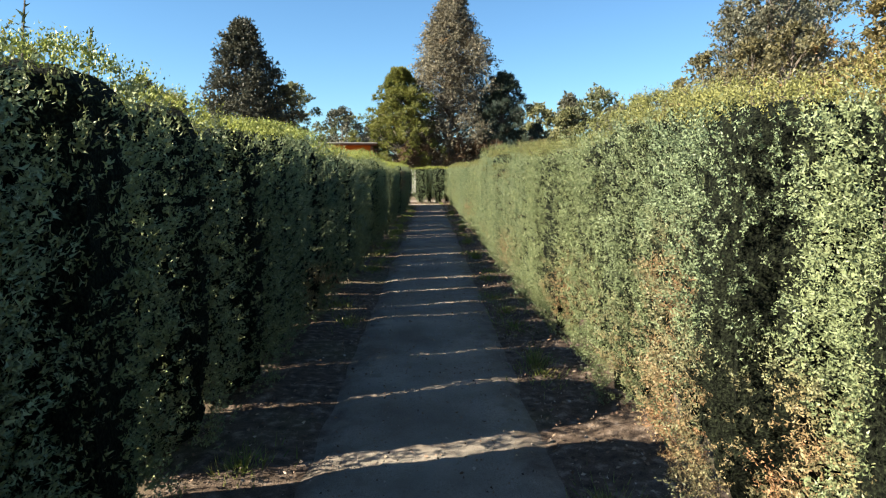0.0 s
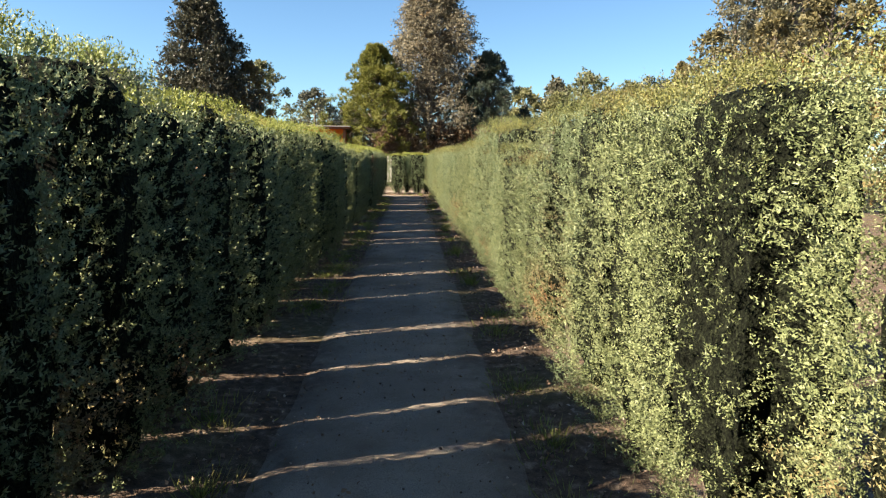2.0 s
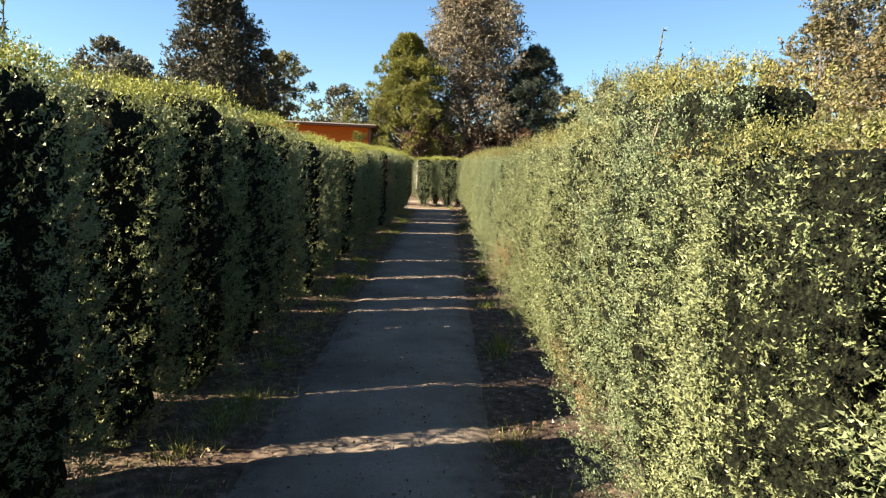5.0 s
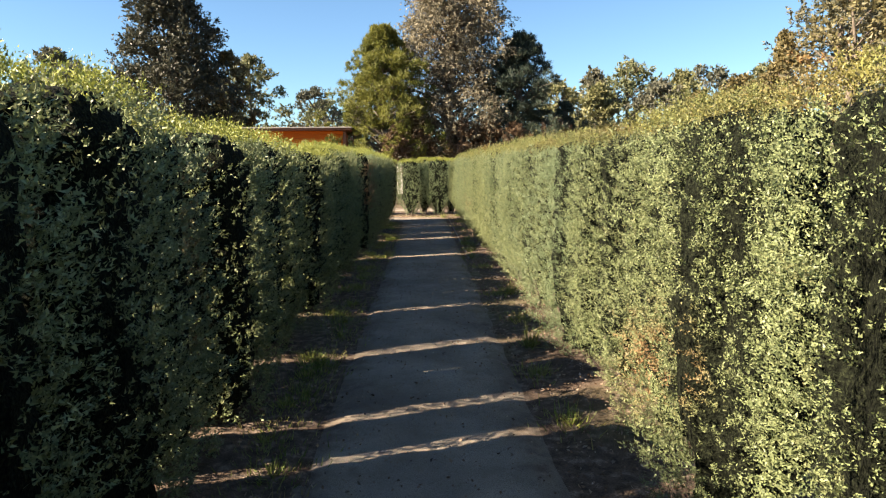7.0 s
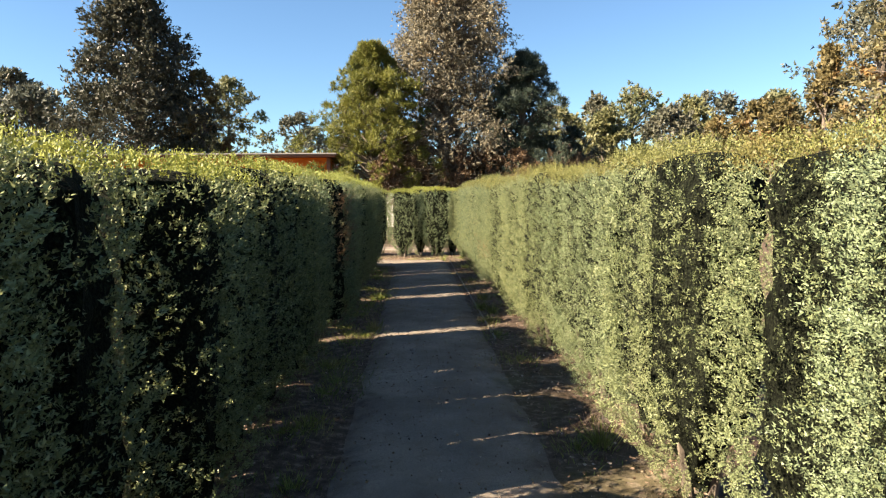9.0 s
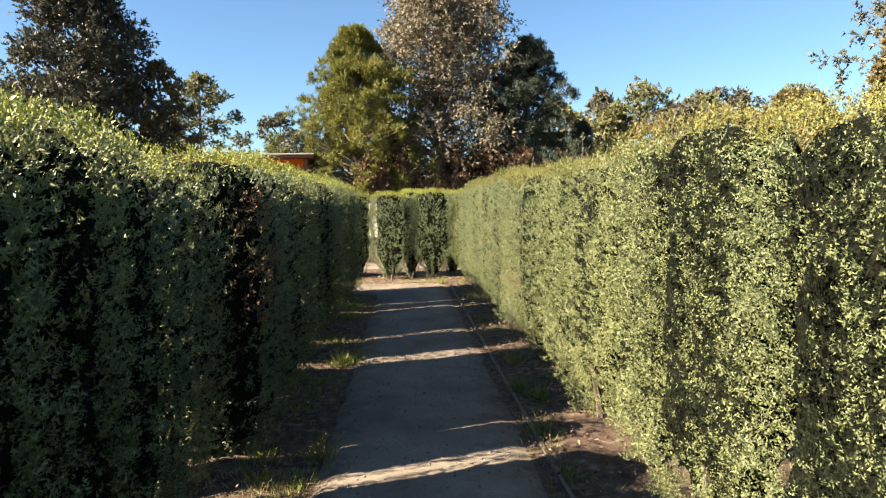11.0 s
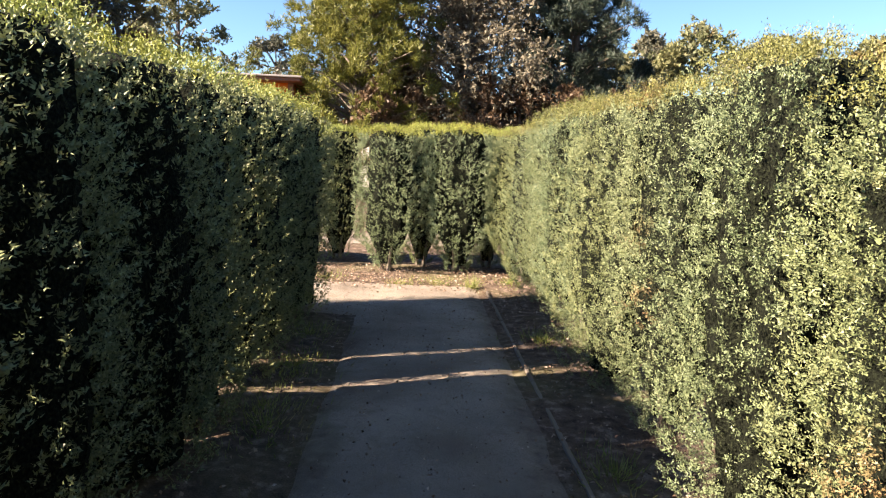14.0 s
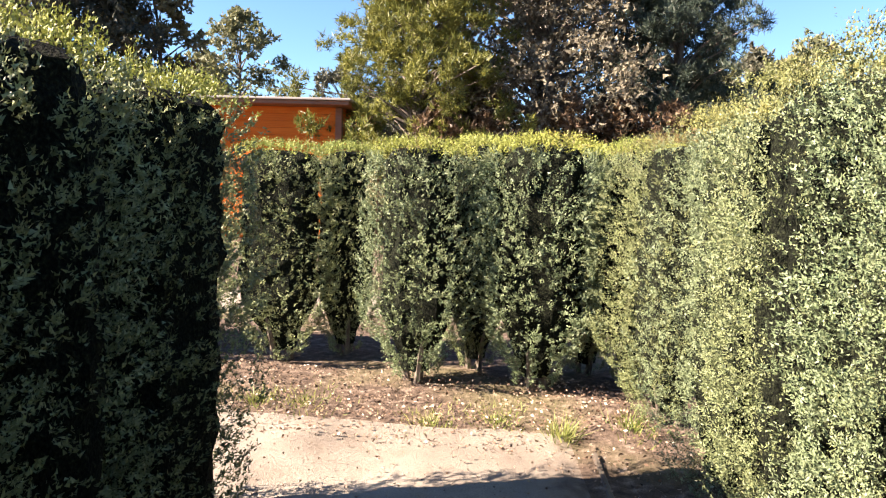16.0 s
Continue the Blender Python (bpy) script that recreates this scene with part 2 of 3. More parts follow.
def needles_mesh(name, base, way, length, width, rng):
    """One mesh of single pointed leaflets: base points, directions, lengths and widths."""
    n = len(base)
    way = way / np.maximum(np.linalg.norm(way, axis=1, keepdims=True), 1e-6)
    side = np.cross(way, rng.normal(size=(n, 3)))
    side /= np.maximum(np.linalg.norm(side, axis=1, keepdims=True), 1e-6)
    v = np.empty((n, 3, 3))
    v[:, 0], v[:, 1], v[:, 2] = base + side * width[:, None], base + way * length[:, None], base - side * width[:, None]
    me = bpy.data.meshes.new(name)
    me.vertices.add(3 * n)
    me.vertices.foreach_set("co", v.reshape(-1).astype(np.float32))
    me.loops.add(3 * n)
    me.loops.foreach_set("vertex_index", np.arange(3 * n, dtype=np.int32))
    me.polygons.add(n)
    me.polygons.foreach_set("loop_start", np.arange(0, 3 * n, 3, dtype=np.int32))
    me.update(calc_edges=True)
    me.validate()
    return me


def leaves_mesh(name, base, way, length, width, rng, fold=0.25):
    """One mesh of folded diamond leaves: base points, directions, lengths and widths."""
    n = len(base)
    way = way / np.maximum(np.linalg.norm(way, axis=1, keepdims=True), 1e-6)
    side = np.cross(way, rng.normal(size=(n, 3)))
    side /= np.maximum(np.linalg.norm(side, axis=1, keepdims=True), 1e-6)
    up = np.cross(side, way)
    length, width = length[:, None], width[:, None]
    mid = base + way * length * 0.45 + up * width * fold
    v = np.empty((n, 4, 3))
    v[:, 0], v[:, 1], v[:, 2], v[:, 3] = base, mid + side * width, base + way * length, mid - side * width
    me = bpy.data.meshes.new(name)
    me.vertices.add(4 * n)
    me.vertices.foreach_set("co", v.reshape(-1).astype(np.float32))
    k = np.arange(n)[:, None] * 4
    tri = np.concatenate([k + 0, k + 1, k + 2, k + 0, k + 2, k + 3], axis=1).reshape(-1)
    me.loops.add(6 * n)
    me.loops.foreach_set("vertex_index", tri.astype(np.int32))
    me.polygons.add(2 * n)
    me.polygons.foreach_set("loop_start", np.arange(0, 6 * n, 3, dtype=np.int32))
    me.update(calc_edges=True)
    me.validate()
    return me


def tube(bm, points, radii, sides=7):
    """A tapered limb along points, closed at both ends."""
    rings = []
    pts = [Vector(p) for p in points]
    for i, p in enumerate(pts):
        d = (pts[min(i + 1, len(pts) - 1)] - pts[max(i - 1, 0)]).normalized()
        a = d.cross(Vector((0.31, 0.77, 0.55))).normalized()
        b = d.cross(a)
        rings.append([bm.verts.new(p + (a * math.cos(6.2832 * k / sides) + b * math.sin(6.2832 * k / sides)) * radii[i]) for k in range(sides)])
    for r, s in zip(rings, rings[1:]):
        for k in range(sides):
            bm.faces.new((r[k], r[(k + 1) % sides], s[(k + 1) % sides], s[k]))
    bm.faces.new(rings[0][::-1])
    bm.faces.new(rings[-1])


def box(bm, x0, x1, y0, y1, z0, z1, bevel=0.0):
    vs = bmesh.ops.create_cube(bm, size=1.0)["verts"]
    bmesh.ops.scale(bm, vec=(x1 - x0, y1 - y0, z1 - z0), verts=vs)
    bmesh.ops.translate(bm, vec=((x0 + x1) / 2, (y0 + y1) / 2, (z0 + z1) / 2), verts=vs)
    if bevel:
        bmesh.ops.bevel(bm, geom=list({e for v in vs for e in v.link_edges}), offset=bevel, segments=1, affect="EDGES")


# ---- ground ----


def ground_height(x, y):
    """Soft unevenness; the path is trodden a little lower than the hedge beds."""
    bed = min(1.0, max(0.0, (abs(x + 0.05) - 0.5) / 0.5)) if y < 30.5 else 0.6
    return 0.02 * noise.noise((x * 1.3, y * 1.3, 0)) + bed * 0.03 * (1 + noise.noise((x * 4, y * 4, 3)))


def build_ground():
    xs = [-400, -120, -50, -25, -14] + [-9 + 0.75 * i for i in range(9)] + [-2.2 + 0.1 * i for i in range(45)] + [2.9, 4, 6, 9, 14, 25, 50, 120, 400]
    ys = [-300, -80, -30, -12] + [-6 + 0.12 * i for i in range(330)] + [36, 40, 46, 55, 70, 100, 160, 400]
    verts = [(x, y, ground_height(x, y) - 0.012 if -9 < x < 9 and -6 < y < 40 else -0.02) for y in ys for x in xs]
    w = len(xs)
    faces = [(j * w + i, j * w + i + 1, (j + 1) * w + i + 1, (j + 1) * w + i) for j in range(len(ys) - 1) for i in range(w - 1)]
    me = mesh_from("ground", verts, faces)
    for p in me.polygons:
        p.use_smooth = True
    tagged(part("ground", me, SOIL), "dark soil with leaf litter under the hedges", "ground", "", "structure")


def build_path():
    """The trodden gravel strip between the hedges with its turning at the end, and the one behind the end hedge."""
    def sheet(name, inside, x0, x1, y0, y1, label):
        step = 0.1
        nx, ny = int((x1 - x0) / step), int((y1 - y0) / step)
        verts, faces, index = [], [], {}

        def vert(i, j):
            if (i, j) not in index:
                x, y = x0 + i * step, y0 + j * step
                rim = not all(inside(x + a * step, y + b * step) for a in (-1, 1) for b in (-1, 1))
                wob = 0.045 if rim else 0.0
                index[i, j] = len(verts)
                verts.append((x + wob * noise.noise((x * 3, y * 2.5, 7)), y + wob * noise.noise((x * 2.5, y * 3, 9)), ground_height(x, y) + (-0.014 if rim else 0.012)))
            return index[i, j]
        for j in range(ny):
            for i in range(nx):
                if inside(x0 + (i + 0.5) * step, y0 + (j + 0.5) * step):
                    faces.append((vert(i, j), vert(i + 1, j), vert(i + 1, j + 1), vert(i, j + 1)))
        me = mesh_from(name, verts, faces)
        for p in me.polygons:
            p.use_smooth = True
        tagged(part(name, me, PATH), label, "path", "", "structure")
    sheet("path", lambda x, y: y < 30.1 and (-0.68 < x < 0.67 if y < 28.6 else x < 0.67), -9.0, 0.9, -6.0, 30.4, "pale sandy gravel path trodden between tall hedges")
    sheet("back_path", lambda x, y: 32.9 < y < 34.4, -9.0, 6.0, 32.8, 34.6, "pale sandy gravel path behind the end hedge")


build_ground()
build_path()

# ---- hedge shrubs ----


def shrub_variant(seed, height, half_row, half_deep, count, foot=0.62, fine=1.0, each=14, face=0.78, square=2.3, inner=0.56, row_inner=0.68, brow=0.40, crown=None, narrow=0.0, hollow=0.0, groove=1.0, fill=0.3, fringe=1.0):
    """One clipped columnar conifer at the origin; its clipped face looks along +x, the row runs along y."""
    rng = np.random.default_rng(seed)
    s = np.linspace(0, 1, 240)
    z = np.where(s < 0.8, 0.07 + s / 0.8 * (height * 0.90 - 0.07), height * 0.90 + height * 0.10 * np.sin((s - 0.8) / 0.2 * np.pi / 2))
    low = np.clip((z / height - 0.04) / 0.28, 0, 1)
    r = (foot + (1 - foot) * low * low * (3 - 2 * low)) * np.where(s < 0.8, 1, np.cos(np.clip((s - 0.8) / 0.2, 0, 1) * np.pi / 2) ** brow)
    ds = np.hypot(np.gradient(z), np.gradient(r) * half_deep)
    wgt = ds * np.maximum(r, 0.15)
    waves = [(rng.integers(4, 8), rng.uniform(-0.7, 0.7), rng.uniform(0, 6.28), rng.uniform(0.07, 0.10)) for _ in range(3)] + [(rng.integers(6, 12), rng.uniform(-1.6, 1.6), rng.uniform(0, 6.28), rng.uniform(0.03, 0.055)) for _ in range(4)] + [(rng.integers(1, 4), rng.uniform(1, 4), rng.uniform(0, 6.28), 0.03) for _ in range(3)]

    def lump(a, h):
        out = np.ones_like(a)
        for m, f, p, g in waves:
            out += groove * g * np.cos(m * a + f * h + p)
        return out

    def slim(h):
        """How much narrower the shrub is along the row, towards its top and at its foot, where hollows open between neighbours."""
        up, down = np.clip((h / height - 0.4) / 0.5, 0, 1), np.clip(1 - h / (0.34 * height), 0, 1)
        return (1 - narrow * up) * (1 - hollow * down)
    # upright tufts as long as a hand, crowded on the clipped face; most sprays belong to one, the rest fill the dark hollows
    tufts, tries = 470, 1200
    ts = s[rng.choice(len(s), size=tries, p=wgt / wgt.sum())]
    tth = np.where(rng.random(tries) < face, rng.uniform(-1.75, 1.75, tries), rng.uniform(-np.pi, np.pi, tries))
    # they stand on the swells and leave the grooves and some hollows bare
    liking = np.exp(6.0 * (lump(tth, np.interp(ts, s, z)) - 1))
    for hth, hz, hr in zip(rng.uniform(-1.4, 1.4, 7), rng.uniform(0.15, 0.92, 7) * height, rng.uniform(0.05, 0.10, 7)):
        liking *= 1 - 0.96 * np.exp(-(((tth - hth) * 0.42 / hr) ** 2 + ((np.interp(ts, s, z) - hz) / (1.5 * hr)) ** 2) ** 2)
    pick = rng.choice(tries, size=tufts, replace=False, p=liking / liking.sum())
    ts, tth = ts[pick], tth[pick]
    thick, tall = rng.uniform(0.028, 0.050, tufts), rng.uniform(0.04, 0.09, tufts)
    proud = rng.uniform(0.86, 1.04, tufts)
    own = rng.integers(0, tufts, count)
    across, along = rng.normal(0, 0.6, count), rng.normal(0, 0.6, count)
    loose = rng.random(count) < fill
    sv = np.where(loose, s[rng.choice(len(s), size=count, p=wgt / wgt.sum())], ts[own] + along * tall[own] / 1.97)
    sv = np.clip(sv, 0, 1)
    th = np.where(loose, rng.uniform(-1.9, 1.9, count), tth[own] + across * thick[own] / 0.42)
    bulge = np.where(loose, 0.0, np.exp(-0.5 * (across ** 2 + along ** 2)))
    zz, rr, cap = np.interp(sv, s, z) + rng.normal(0, 0.006, count), np.interp(sv, s, r), np.clip((sv - 0.8) / 0.2, 0, 1)
    pull = np.where(loose, rng.uniform(0.70, 0.88, count), proud[own] * (0.86 + 0.16 * bulge) - 0.06 * rng.random(count) ** 1.5)
    lean = np.where(loose, 0.0, across * 0.10)
    sq = (np.abs(np.cos(th)) ** square + np.abs(np.sin(th)) ** square) ** (-1 / square)
    rad = rr * sq * lump(th, zz) * pull
    base = np.stack([np.cos(th) * rad * half_deep, np.sin(th) * rad * half_row * fringe * slim(zz), zz - 0.03], axis=1)
    out = np.stack([np.cos(th) * (1 - cap), np.sin(th) * (1 - cap), cap * 0.9], axis=1)
    axis = out * 0.75 + np.array([0, 0, 0.75]) + np.stack([-np.sin(th), np.cos(th), 0 * th], axis=1) * (lean * 3.0)[:, None] + rng.normal(0, 0.30, (count, 3))
    axis /= np.linalg.norm(axis, axis=1, keepdims=True)
    reach = rng.uniform(0.03, 0.075, count)

    def spray(root_pts, ax, long, each, lo, hi):
        """Leaflets set round each shoot, pointing forwards."""
        k2 = len(root_pts)
        at = rng.random((k2, each, 1))
        pts = root_pts[:, None, :] + ax[:, None, :] * long[:, None, None] * at + rng.normal(0, 0.006, (k2, each, 3))
        ways = ax[:, None, :] * 0.75 + rng.normal(0, 0.5, (k2, each, 3))
        size = rng.uniform(lo, hi, (k2, each)) * (1.1 - 0.4 * at[:, :, 0])
        size = size.reshape(-1)
        return needles_mesh("foliage", pts.reshape(-1, 3), ways.reshape(-1, 3), size, size * rng.uniform(0.20, 0.29, size.shape), rng)
    young = cap > 0.3
    old = ~young
    foliage = spray(base[old], axis[old], reach[old], each, 0.0125 * fine, 0.0245 * fine)
    # the fresh crown, with upright shoots that the shears left
    shoots = 80
    ang, rho = rng.uniform(0, 6.28, shoots), np.sqrt(rng.random(shoots)) * 0.9
    stand = np.stack([np.cos(ang) * rho * half_deep, np.sin(ang) * rho * half_row, height * (0.97 - 0.06 * rho ** 3)], axis=1)
    up = rng.normal(0, 0.12, (shoots, 3)) + np.array([0, 0, 1.0])
    fresh = spray(np.concatenate([base[young], stand]), np.concatenate([axis[young], up]), np.concatenate([reach[young], rng.uniform(0.04, 0.11, shoots)]), each - 3, 0.0115 * min(fine, 0.9), 0.022 * min(fine, 0.9))
    # closed shell inside the shrub; its near-black colour paints the shade among the twigs
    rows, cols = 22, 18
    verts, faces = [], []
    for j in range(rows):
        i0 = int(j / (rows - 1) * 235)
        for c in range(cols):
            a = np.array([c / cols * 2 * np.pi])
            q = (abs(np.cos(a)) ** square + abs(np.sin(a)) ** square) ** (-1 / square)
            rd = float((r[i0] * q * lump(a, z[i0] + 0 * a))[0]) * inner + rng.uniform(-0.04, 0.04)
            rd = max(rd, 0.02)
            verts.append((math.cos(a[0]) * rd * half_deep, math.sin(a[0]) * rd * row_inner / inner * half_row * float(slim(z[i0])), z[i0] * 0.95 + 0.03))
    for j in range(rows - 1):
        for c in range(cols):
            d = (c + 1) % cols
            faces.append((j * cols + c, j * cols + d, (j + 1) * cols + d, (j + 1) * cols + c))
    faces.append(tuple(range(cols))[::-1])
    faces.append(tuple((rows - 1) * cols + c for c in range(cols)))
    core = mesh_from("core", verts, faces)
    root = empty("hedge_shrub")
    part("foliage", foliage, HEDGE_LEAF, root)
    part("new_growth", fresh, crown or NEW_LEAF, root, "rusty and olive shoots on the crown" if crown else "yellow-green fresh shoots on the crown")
    part("core", core, HEDGE_CORE, root, "near-black shell painting the shade among the inner twigs")
    bm = bmesh.new()
    for q in range(3):
        a = q * 2.1 + seed
        tube(bm, [(0.05 * math.cos(a), 0.05 * math.sin(a), -0.04), (0.07 * math.cos(a), 0.07 * math.sin(a), 0.12), (0.15 * math.cos(a), 0.15 * math.sin(a), 0.45)], [0.03, 0.024, 0.012], 6)
    part("trunk", bm, BARK, root)
    return root


def hedge_row(variants, places, label, group):
    """Copies of the variants at (x, y, turn, height, width) places; the first use of each is the original."""
    used, made, firsts = set(), [], []
    for i, (x, y, turn, tall, wide) in enumerate(places):
        v = variants[i if i < len(variants) else rnd.randrange(len(variants))]
        m = pose(x, y, 0.0, 0, 0, turn) @ Matrix.Diagonal((1.0, wide, tall, 1.0))
        if v.name in used or v.get("label"):
            ob = copy_thing(v, m)
        else:
            ob = v
            used.add(v.name)
            firsts.append((ob, m))
        made.append(tagged(ob, label, "hedge shrub", group))
    for ob, m in firsts:
        ob.matrix_basis = m
    return made


PITCH_ROW = 0.8
rnd = random.Random(5)
SIDE = [shrub_variant(11 + i, 1.75, 0.385, 0.43, 2550, (0.34, 0.66, 0.46, 0.40)[i % 4], 0.57, 20, 0.92, 2.0, 0.46, 0.80, 0.40, RUSTY_SHOOTS, 0.0, (0.5, 0.2, 0.45, 0.35)[i % 4], 0.9, 0.42) for i in range(8)]
SHADED = [shrub_variant(51 + i, 1.75, 0.385, 0.50, 1950, 0.88, 0.98, 12, 0.90, 2.15, 0.68, 0.85, 0.42, None, 0.05, 0.0, 0.45, 0.5, 1.10) for i in range(8)]
ENDS = [shrub_variant(31 + i, 1.75, 0.385, 0.40, 2300, 0.36, 0.90, 14, 0.75, 2.3, 0.46, 0.62, 0.42, None, 0.0, 0.0, 0.45, 0.4) for i in range(4)]


RIGHT_X, LEFT_X, END_Y = 1.27, -1.46, 30.75
right = [(RIGHT_X + rnd.uniform(-0.08, 0.07), -1.8 + PITCH_ROW * i + rnd.uniform(-0.06, 0.06), 180 + rnd.uniform(-9, 9), rnd.uniform(0.95, 1.03) - (0.14 if i in (13, 14) else -0.06 if i in (15, 16) else 0.03 if 9 < i < 17 else -0.05 if i > 33 else 0.0), rnd.uniform(1.0, 1.12)) for i in range(41)]
right = right[2:]
# the shaded hedge: where one shrub ends and the next begins; light falls through the open joints
JOINTS = [-1.4, -0.6, 0.2, 1.0, 1.8, 2.6, 3.55, 4.4, 5.2, 5.75, 6.3, 7.15, 8.03, 8.6, 9.4, 9.9, 10.65, 11.45, 12.15, 12.95, 13.75, 14.25, 14.95, 15.55, 16.3, 17.0, 17.75,
          18.5, 19.4, 19.95, 20.4, 21.02, 21.55, 22.1, 22.75, 23.65, 24.75, 25.4, 26.03, 26.6, 27.1, 27.7, 28.25, 28.85]
CLOSED = {-1.4, 0.2, 1.8, 4.4, 5.2, 8.6, 12.15, 12.95, 14.95, 16.3, 17.75, 18.5, 19.95, 20.4, 22.1, 22.75, 25.4, 26.03, 27.7, 28.25}
WIDE = {2.6: -0.035, 5.75: -0.02, 8.03: -0.03, 9.4: 0.02, 9.9: 0.04, 10.65: -0.02, 14.25: -0.035, 15.55: -0.03, 17.0: -0.02, 19.4: 0.05, 21.02: -0.05, 21.55: -0.03, 23.65: -0.04, 24.75: 0.002, 26.6: -0.035, 27.1: -0.015}      # joints where the shrubs stand well apart
LIFT = [(3.4, 0.03), (6.0, 0.0), (9.0, -0.03), (13.0, 0.0), (18.5, -0.05), (21.0, 0.0), (21.5, -0.04), (24.0, 0.01), (99.0, 0.02)]     # how the clipping height drifts along the row
left = []
for a, b in zip(JOINTS, JOINTS[1:]):
    near, far = (WIDE.get(j, 0.06 if j in CLOSED else 0.012) for j in (a, b))
    half = (b - a) / 2 + (near + far) / 2
    forward = 0.2 if b > 28.5 else 0.08 if b > 26 else 0.13 if 21.5 < a < 23.6 else -0.1 if a == 21.02 else 0.0 if 17.7 < a < 21 else 0.10 if a == 14.25 else rnd.uniform(-0.07, 0.07)
    left.append((LEFT_X + forward, (a + b + far - near) / 2, 46.0 if b > 28.5 else rnd.uniform(-5, 5), rnd.uniform(0.99, 1.04) + next(d for upto, d in LIFT if a < upto), half / 0.385 * 0.97))
left.reverse()
end = [(x, END_Y + dy, -90 + rnd.uniform(-8, 8), rnd.uniform(0.98, 1.03), w) for x, dy, w in
       [(0.43, 0.05, 1.10), (-0.43, 0.05, 1.02), (-1.57, 0.45, 1.22), (1.16, 0.22, 1.0), (-1.10, 0.72, 0.9), (0.0, 0.46, 0.9), (0.86, 0.5, 0.9), (-2.45, 0.5, 1.0), (-3.3, 0.5, 1.0), (-4.15, 0.5, 1.0), (-5.0, 0.5, 1.0)]]
sunlit = hedge_row(SIDE, right, "clipped columnar green conifer shrub in a sunlit hedge", "shrubs of the sunlit hedge")
shaded = hedge_row(SHADED, left, "clipped columnar green conifer shrub in a shaded hedge", "shrubs of the shaded hedge")
hedge_row(ENDS, end, "clipped columnar green conifer shrub with a bare foot, closing the path", "shrubs of the end hedge")


def tall_shoot(row, x, y, z, seed):
    """A long leafy shoot that the shears missed, growing out of the nearest shrub's crown."""
    ob = min(row, key=lambda o: (o.matrix_basis.translation - Vector((x, y, 0))).length)
    rng = np.random.default_rng(seed)
    back = ob.matrix_basis.inverted()
    foot, tip = Vector((x - 0.03, y, 1.5)), Vector((x + rng.normal(0, 0.03), y + rng.normal(0, 0.03), z))
    bm = bmesh.new()
    tube(bm, [back @ foot, back @ foot.lerp(tip, 0.5), back @ tip], [0.005, 0.004, 0.002], 5)
    stem = part("tall_shoot", bm, BARK, ob, "bare shoot rising above the hedge")
    k = 46
    at = rng.random((k, 1)) ** 0.8
    lo, hi = np.array(back @ foot), np.array(back @ tip)
    way = rng.normal(0, 0.7, (k, 3)) + np.array([0, 0, 0.8])
    ln = rng.uniform(0.015, 0.032, k)
    part("leaves", needles_mesh("leaves", lo + (hi - lo) * at, way, ln, ln * 0.22, rng), HEDGE_LEAF, stem)


for k, (row, x, y, z) in enumerate([(sunlit, 1.10, 10.6, 2.0), (sunlit, 1.18, 10.8, 1.88), (sunlit, 1.05, 10.35, 1.85), (sunlit, 1.2, 22.6, 1.95), (shaded, -1.3, 2.1, 2.0), (shaded, -1.35, 2.6, 1.98),
                                    (sunlit, 1.15, 24.3, 1.92), (shaded, -1.4, 10.5, 1.98)]):
    tall_shoot(row, x, y, z, 200 + k)

# ---- trees ----


